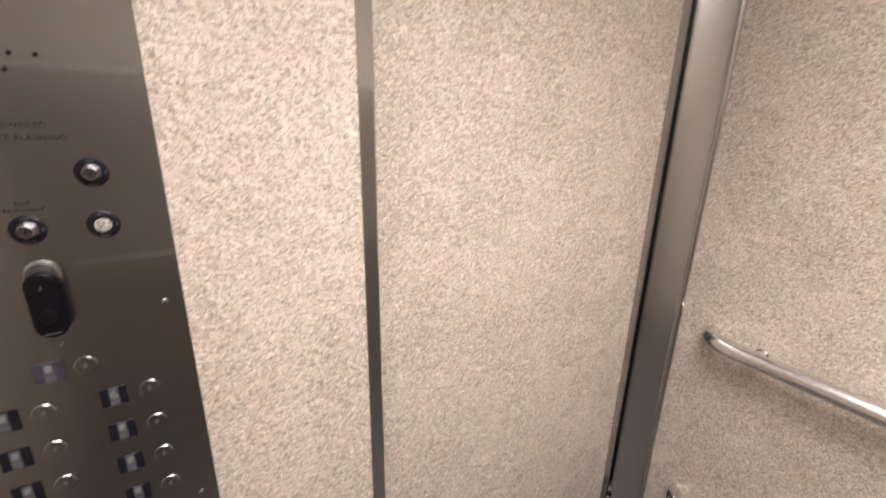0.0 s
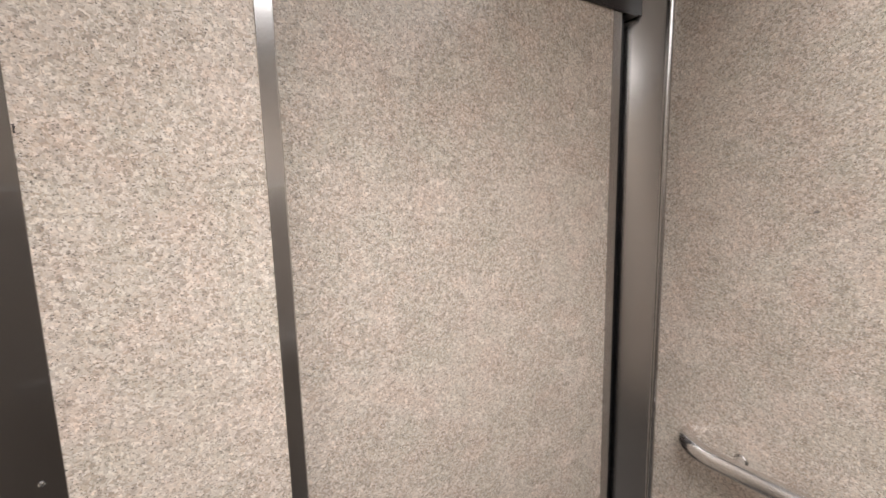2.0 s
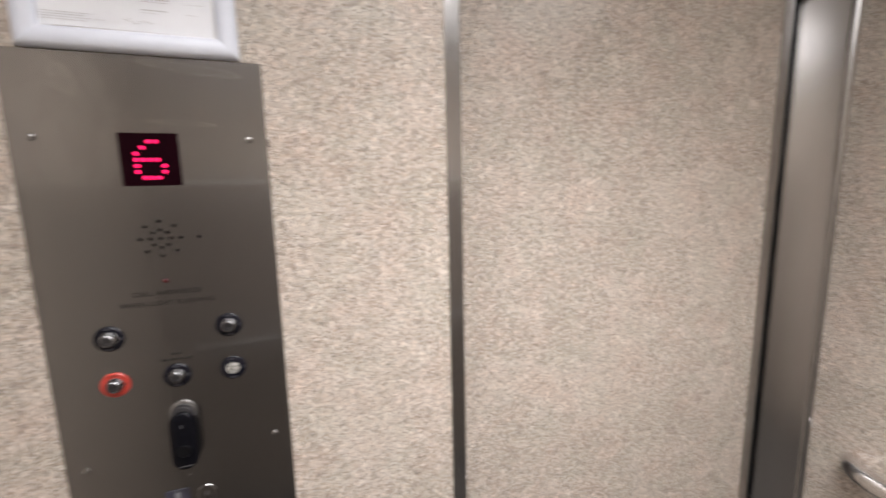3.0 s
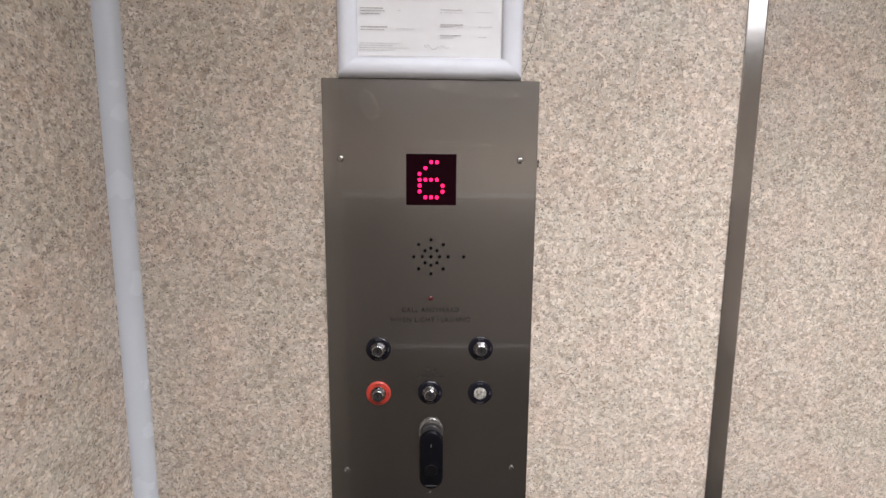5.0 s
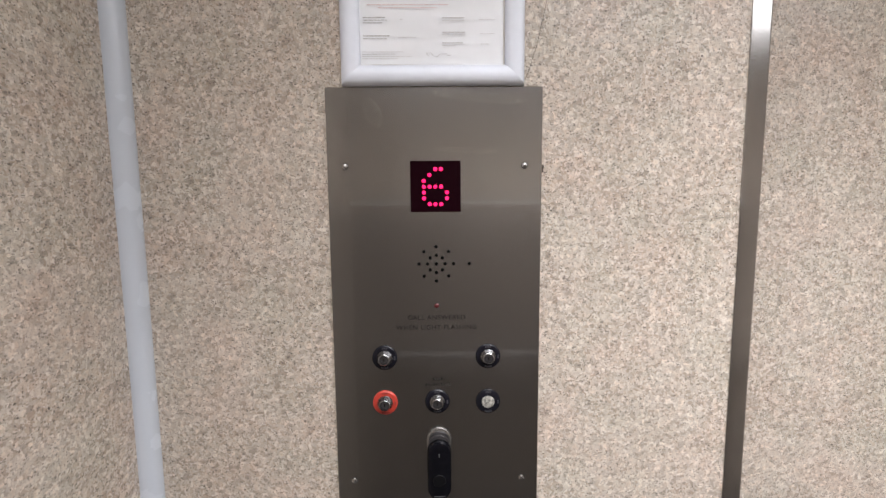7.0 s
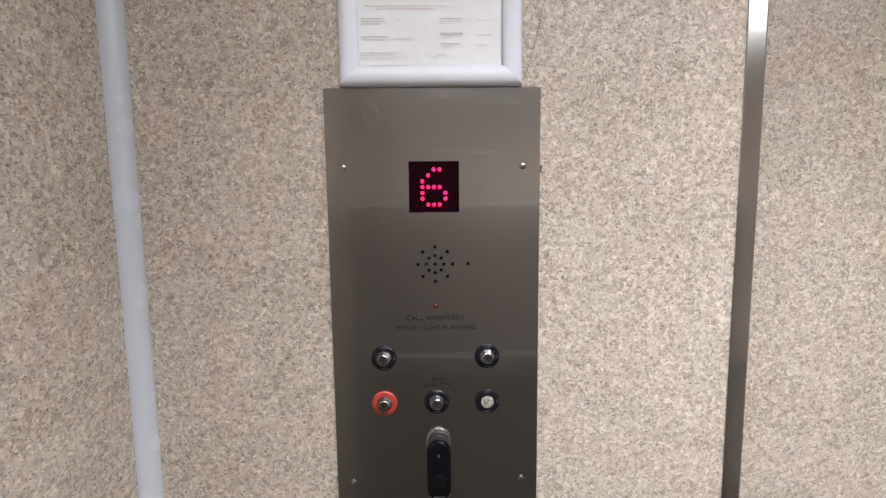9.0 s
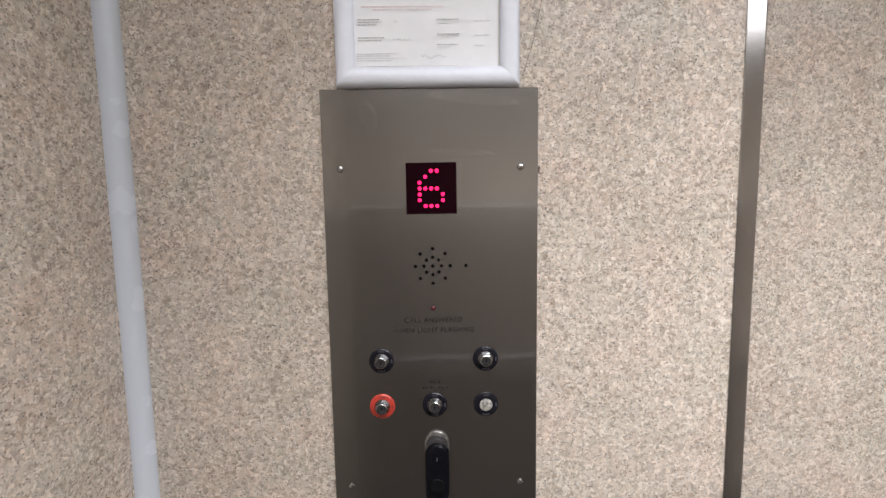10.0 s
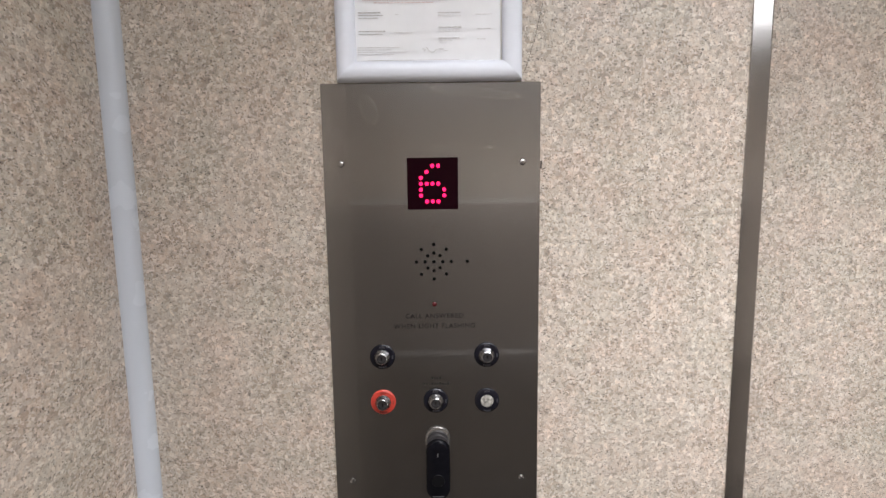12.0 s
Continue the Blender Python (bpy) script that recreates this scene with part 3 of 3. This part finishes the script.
def capsule(x, z0, z1, half, y0, y1, bevel, seg=14):
    pts = [(x + half * math.cos(t), z1 - half + half * math.sin(t)) for t in (math.pi * k / seg for k in range(seg + 1))]
    pts += [(x + half * math.cos(t), z0 + half + half * math.sin(t)) for t in (math.pi + math.pi * k / seg for k in range(seg + 1))]
    bm = bmesh.new()
    rows = []
    for inset, y in ((0.0, y0), (0.0, y1 + bevel), (bevel * 0.3, y1 + bevel * 0.3), (bevel, y1)):
        s = (half - inset) / half
        zc0, zc1 = z0 + half, z1 - half
        row = []
        for px, pz in pts:
            zc = zc1 if pz >= zc1 else zc0
            row.append(bm.verts.new((x + (px - x) * s, y, zc + (pz - zc) * s)))
        rows.append(row)
    n = len(pts)
    for p, q in zip(rows, rows[1:]):
        for k in range(n):
            bm.faces.new((p[k], p[(k + 1) % n], q[(k + 1) % n], q[k]))
    bm.faces.new(rows[0][::-1])
    bm.faces.new(rows[-1])
    return bm


part("body", capsule(0.002, 1.2045, 1.2945, 0.0176, FACE, FACE - 0.023, 0.004), BLACK_PLASTIC, reader, "", True)
part("collar", capsule(0.002, 1.262, 1.3075, 0.0186, FACE, FACE - 0.005, 0.002), COLLAR_GREY, reader, "grey metal collar above the body", True)
# near-black rings paint the shade between the collar's rim and the body
for k in range(2):
    part("collar_shade", capsule(0.002, 1.262, 1.3035 - 0.0035 * k, 0.0162, FACE - 0.005, FACE - 0.0085 - 0.0035 * k, 0.001), RING_GREY, reader, "", True)
part("status_light", box(0.0012, 0.0026, FACE - 0.0233, FACE - 0.0228, 1.2730, 1.2785), FAINT_MARK, reader, "small pale dash")
part("sensor_boss", turned([(0.0098, 0.0228), (0.0090, 0.0240), (0.0, 0.0236)], (0.002, FACE, 1.2360), 24), RUBBER, reader, "", True)
part("maker_mark", box(-0.0065, 0.0105, FACE - 0.0233, FACE - 0.0228, 1.2112, 1.2124), FAINT_MARK, reader, "unreadable pale line")

# ---- framed certificate ----
FX0, FX1, FZ0, FZ1 = -0.1275, 0.1250, 1.8042, 2.124
cert = tagged(thing("certificate_frame", (0, 0, FZ0)), "silver snap frame holding a printed certificate above the panel", "picture frame")
W = 0.0270
profile = [(0.0, 0.0), (0.0, 0.0050), (0.0008, 0.0078), (0.0028, 0.0100), (0.0060, 0.0114), (0.0100, 0.0120), (0.0150, 0.0116), (0.0200, 0.0104), (0.0245, 0.0086), (W, 0.0050), (W, 0.0022)]
corners = [(FX0, FZ0), (FX1, FZ0), (FX1, FZ1), (FX0, FZ1)]
inward = [(1, 1), (-1, 1), (-1, -1), (1, -1)]
for k in range(4):
    (ax, az), (bx, bz) = corners[k], corners[(k + 1) % 4]
    (au, av), (bu, bv) = inward[k], inward[(k + 1) % 4]
    bm = bmesh.new()
    one = [bm.verts.new((ax + au * d, -out, az + av * d)) for d, out in profile]
    two = [bm.verts.new((bx + bu * d, -out, bz + bv * d)) for d, out in profile]
    for i in range(len(profile) - 1):
        bm.faces.new((one[i], two[i], two[i + 1], one[i + 1]))
    part("frame_bar", bm, FRAME_ALU, cert, "", True)
part("backing", box(FX0 + 0.004, FX1 - 0.004, -0.0012, 0.0, FZ0 + 0.004, FZ1 - 0.004), HALL_WHITE, cert)
# the sheet has slipped a little and waves along its lower edge
bm = bmesh.new()
nx, nz = 24, 24
grid = []
for j in range(nz + 1):
    row = []
    for i in range(nx + 1):
        u, v = i / nx, j / nz
        x = FX0 + W - 0.003 + u * (FX1 - FX0 - 2 * W + 0.0005)
        z = FZ0 + W - 0.001 + v * (FZ1 - FZ0 - 2 * W + 0.003) + (0.0012 * math.sin(u * 5.0) + 0.0016 * (1 - u) if j == 0 else 0)
        row.append(bm.verts.new((x, -0.0026 - 0.0009 * math.sin(u * 7 + 1) * (1 - v) ** 3, z)))
    grid.append(row)
for j in range(nz):
    for i in range(nx):
        bm.faces.new((grid[j][i], grid[j][i + 1], grid[j + 1][i + 1], grid[j + 1][i]))
sheet = part("certificate", bm, PAPER, cert, "white printed form with unreadable text", True)
words = random.Random(11)
for x0, x1, z, h in (
    (-0.090, 0.020, 1.9105, 0.0016), (-0.075, 0.005, 1.9065, 0.0014),
    (-0.096, -0.066, 1.8940, 0.0020), (-0.096, -0.062, 1.8905, 0.0014), (-0.096, -0.070, 1.8870, 0.0014), (-0.046, -0.042, 1.8915, 0.0016),
    (0.012, 0.043, 1.8935, 0.0016), (0.012, 0.042, 1.8898, 0.0012), (0.062, 0.084, 1.8910, 0.0012),
    (-0.096, -0.060, 1.8700, 0.0020), (-0.096, -0.064, 1.8663, 0.0014), (-0.048, -0.024, 1.8680, 0.0014),
    (0.012, 0.043, 1.8745, 0.0018), (0.012, 0.043, 1.8710, 0.0012), (0.064, 0.084, 1.8725, 0.0013),
    (0.012, 0.040, 1.8605, 0.0018), (0.012, 0.030, 1.8570, 0.0012), (0.064, 0.076, 1.8590, 0.0012),
    (-0.098, -0.042, 1.8490, 0.0012), (-0.098, -0.052, 1.8460, 0.0012), (-0.098, -0.030, 1.8430, 0.0012), (-0.098, -0.050, 1.8400, 0.0012),
    (-0.085, 0.040, 1.8325, 0.0010), (-0.090, 0.060, 1.9600, 0.0050), (-0.080, 0.050, 1.9800, 0.0030)):
    bm = bmesh.new()
    at = x0
    while at < x1:
        wide = min(words.uniform(0.0025, 0.0075), x1 - at)
        box(at, at + wide, -0.0040, -0.0037, z - h * 0.32, z + h * 0.32, bm=bm)
        at += wide + 0.0011
    part("text_line", bm, ROSE_INK if z > 1.9 else PALE_INK if x0 > 0.05 or -0.05 < x0 < 0 or h < 0.0013 else INK, sheet)
pts = [(-0.010 + 0.034 * u, -0.0039, 1.8450 + 0.0024 * math.sin(u * 31 + 3 * math.sin(u * 9)) * (1 - 0.6 * u) + 0.0012 * math.sin(u * 11)) for u in (k / 40 for k in range(41))]
part("signature", tube(pts, 0.0003, 5), INK, sheet, "illegible pen scrawl")


# hairline crack in the laminate beside the frame
crack = tagged(thing("wall_crack", (0.142, 0, 1.87)), "fine dark crack running down the laminate wall", "crack", "", "structure")
rnd = random.Random(4)
pts = [(0.127 + 0.030 * u ** 0.8 + rnd.uniform(-0.0006, 0.0006), -0.0003, 1.812 + 0.108 * u) for u in (k / 14 for k in range(15))]
part("hairline", tube(pts, 0.00030, 6), CRACK, crack)

# scuffs on the laminate beside the door
def scuff(y, z, w, h, seed):
    rnd = random.Random(seed)
    bm = bmesh.new()
    ring = [(w * (0.7 + 0.5 * rnd.random()) * math.cos(2 * math.pi * k / 12), h * (0.7 + 0.5 * rnd.random()) * math.sin(2 * math.pi * k / 12)) for k in range(12)]
    bm.faces.new([bm.verts.new((X_RIGHT - 0.0004, y + u, z + v)) for u, v in ring])
    tagged(part("scuff_mark", bm, SCUFF), "small grey-brown scuff on the laminate wall", "scuff", "", "structure")


scuff(-0.357, 1.533, 0.0065, 0.0030, 3)
nick = bmesh.new()
nick.faces.new([nick.verts.new((0.1535 + u, -0.0004, 1.690 + v)) for u, v in ((-0.001, -0.006), (0.0012, -0.005), (0.0008, -0.001), (0.0020, 0.002), (0.0006, 0.006), (-0.001, 0.005))])
structure("wall_nick", nick, CRACK, "small dark chip in the laminate beside the panel", "chip")

# ---- landing behind the shut doors ----
# unseen black boxes added to stop sky light leaking through the door slot
structure("light_block_right", box(1.604, 1.634, 0.0, 0.309, -0.04, CEIL), BLACK_METAL, "unseen black box added to keep light out of the door slot", "wall")
structure("light_block_left", box(0.30, 0.358, 0.0325, 0.309, -0.04, CEIL), BLACK_METAL, "unseen black box added to keep light out of the door slot", "wall")
structure("light_block_floor", box(0.30, 1.634, 0.101, 0.309, -0.06, -0.041), BLACK_METAL, "unseen black sheet added below the sills to block light", "floor")
structure("landing_floor", box(-1.2, 2.05, 0.31, 3.2, -0.03, 0.0), SALMON, "salmon-orange vinyl landing floor", "floor")
structure("floor_inlay", box(1.395, 1.755, 0.87, 1.345, 0.0, 0.004, 0.001, 1), PALE_TILE, "pale square inlay in the salmon floor", "floor tile")
car_sill = tagged(thing("car_sill", (1.0, 0.12, 0)), "grooved aluminium sill of the lift car", "sill", "", "structure")
for y0, y1, z1 in ((0.1005, 0.118, 0.004), (0.122, 0.140, 0.004), (0.144, 0.178, 0.004)):
    part("sill_bar", box(0.40, 1.50, y0, y1, -0.03, z1, 0.001, 1), SILL_ALU, car_sill)
land_sill = tagged(thing("landing_sill", (1.0, 0.25, 0)), "grooved aluminium landing door sill", "sill", "", "structure")
for y0, y1 in ((0.205, 0.225), (0.229, 0.246), (0.250, 0.266), (0.270, 0.3095)):
    part("sill_bar", box(0.40, 1.50, y0, y1, -0.03, 0.003, 0.001, 1), SILL_ALU, land_sill)
land_door = tagged(thing("door_2", (0.96, 0.25, 0)), "dark landing door, shut behind the car door", "lift door", "", "structure")
part("leaf", box(0.42, 1.488, 0.232, 0.262, 0.006, HEAD + 0.02, 0.002, 1), BLACK_METAL, land_door)
frame_black = tagged(thing("landing_frame", (1.5, 0.45, 0)), "deep black enamelled landing door frame", "door frame", "", "structure")
part("jamb_right", box(1.492, 1.60, 0.311, 0.60, 0.0, HEAD + 0.05, 0.004), BLACK_METAL, frame_black)
part("door_stop", box(1.503, 1.60, 0.205, 0.309, 0.0, HEAD + 0.05, 0.003), BLACK_METAL, frame_black)
part("jamb_left", box(0.36, 0.452, 0.311, 0.60, 0.0, HEAD + 0.05, 0.004), BLACK_METAL, frame_black)
part("head", box(0.453, 1.491, 0.311, 0.60, HEAD, HEAD + 0.05, 0.003), BLACK_METAL, frame_black)
plate = part("floor_plate", box(1.4895, 1.492, 0.435, 0.525, 1.502, 1.602, 0.0006, 1), BLACK_BEZEL, frame_black, "small plate with a raised white 6")
curve = bpy.data.curves.new("numeral", "FONT")
curve.body, curve.size, curve.align_x, curve.extrude = "6", 0.075, "CENTER", 0.0006
tmp = bpy.data.objects.new("numeral", curve)
mesh6 = bpy.data.meshes.new_from_object(tmp)
bpy.data.objects.remove(tmp)
mesh6.transform(pose(1.489, 0.48, 1.526, 90, 0, -90))
mesh6.materials.clear()
mesh6.materials.append(WHITE_MARK)
ob = new("numeral", mesh6)
ob.parent, ob.location = plate, -Vector(frame_black.location) - Vector(plate.location)
structure("wall_landing", box(1.601, 2.05, 0.40, 0.60, 0.0, 2.6), HALL_WHITE, "white landing wall beside the lift entrance", "wall")
structure("wall_landing_left", box(-1.2, 0.359, 0.40, 0.60, 0.0, 2.6), HALL_WHITE, "white landing wall beside the lift entrance", "wall")
structure("wall_landing_over", box(0.359, 1.601, 0.40, 0.60, HEAD + 0.051, 2.6), HALL_WHITE, "white landing wall over the lift entrance", "wall")
structure("wall_landing_end", box(-1.2, 2.05, 3.2, 3.3, 0.0, 2.6), HALL_WHITE, "white end wall of the landing", "wall")
structure("wall_landing_far", box(-1.3, -1.2, 0.40, 3.3, 0.0, 2.6), HALL_WHITE, "white far wall of the landing", "wall")
structure("wall_landing_side", box(2.051, 2.15, 0.40, 0.80, 0.0, 2.6), HALL_WHITE, "white landing wall beside the window", "wall")
structure("wall_landing_side_b", box(2.051, 2.15, 2.40, 3.3, 0.0, 2.6), HALL_WHITE, "white landing wall beside the window", "wall")
structure("wall_landing_side_c", box(2.051, 2.15, 0.80, 2.40, 2.25, 2.6), HALL_WHITE, "white landing wall over the window", "wall")
structure("landing_ceiling", box(-1.3, 2.15, 0.40, 3.3, 2.6, 2.63), CEILING_WHITE, "white landing ceiling", "ceiling")
# lit ceiling panel and lamp added to brighten the landing; the fixture is unseen
hall_fill = tagged(thing("landing_fill_panel", (0.9, 1.5, 2.6)), "unseen square white ceiling panel added to brighten the landing, lit", "ceiling light")
part("frame", box(0.58, 1.22, 1.18, 1.82, 2.588, 2.5995, 0.002, 1), CEILING_WHITE, hall_fill)
part("diffuser", box(0.60, 1.20, 1.20, 1.80, 2.584, 2.5875), DIFFUSER, hall_fill, "glowing frosted sheet")
data = bpy.data.lights.new("landing_fill_lamp", "AREA")
data.size, data.energy, data.color = 0.56, 45.0, (1.0, 0.98, 0.96)
new("landing_fill_lamp", data).matrix_world = pose(0.9, 1.5, 2.58)
# tall window with vertical blinds
win = tagged(thing("window_1", (2.1, 1.6, 0)), "tall dark-framed window with white vertical blinds", "window", "", "structure")
for y0, y1, z0, z1 in ((0.80, 0.85, 0.0, 2.25), (1.66, 1.71, 0.0, 2.25), (2.35, 2.40, 0.0, 2.25), (0.851, 1.659, 0.0, 0.07), (1.711, 2.349, 0.0, 0.07), (0.851, 1.659, 2.19, 2.25), (1.711, 2.349, 2.19, 2.25)):
    part("frame_bar", box(2.052, 2.12, y0, y1, z0, z1, 0.003, 1), BLACK_METAL, win)
for y0, y1 in ((0.851, 1.659), (1.711, 2.349)):
    pane = part("pane", box(2.098, 2.104, y0, y1, 0.071, 2.189), GLASS, win)
    pane.visible_shadow = False
part("handle", tube([(2.052, 1.685, 1.80), (2.025, 1.685, 1.80), (2.025, 1.60, 1.80)], 0.008, 10), CHROME, win, "", True)
blind = tagged(thing("vertical_blind", (2.15, 1.6, 0.1)), "white fabric vertical blind hanging behind the glass", "blind")
slat = None
for k in range(17):
    y = 0.86 + 0.09 * k
    if slat is None:
        slat = part("slat", box(-0.001, 0.001, -0.043, 0.043, 0.09, 2.17), BLIND_WHITE, blind)
        ob = slat
    else:
        ob = new("slat", slat.data)
        ob.parent = blind
    ob.location, ob.rotation_euler = Vector((2.16, y, 0)) - Vector(blind.location), (0, 0, radians(18))
part("head_rail", box(2.13, 2.19, 0.82, 2.38, 2.175, 2.215, 0.003, 1), FRAME_ALU, blind)
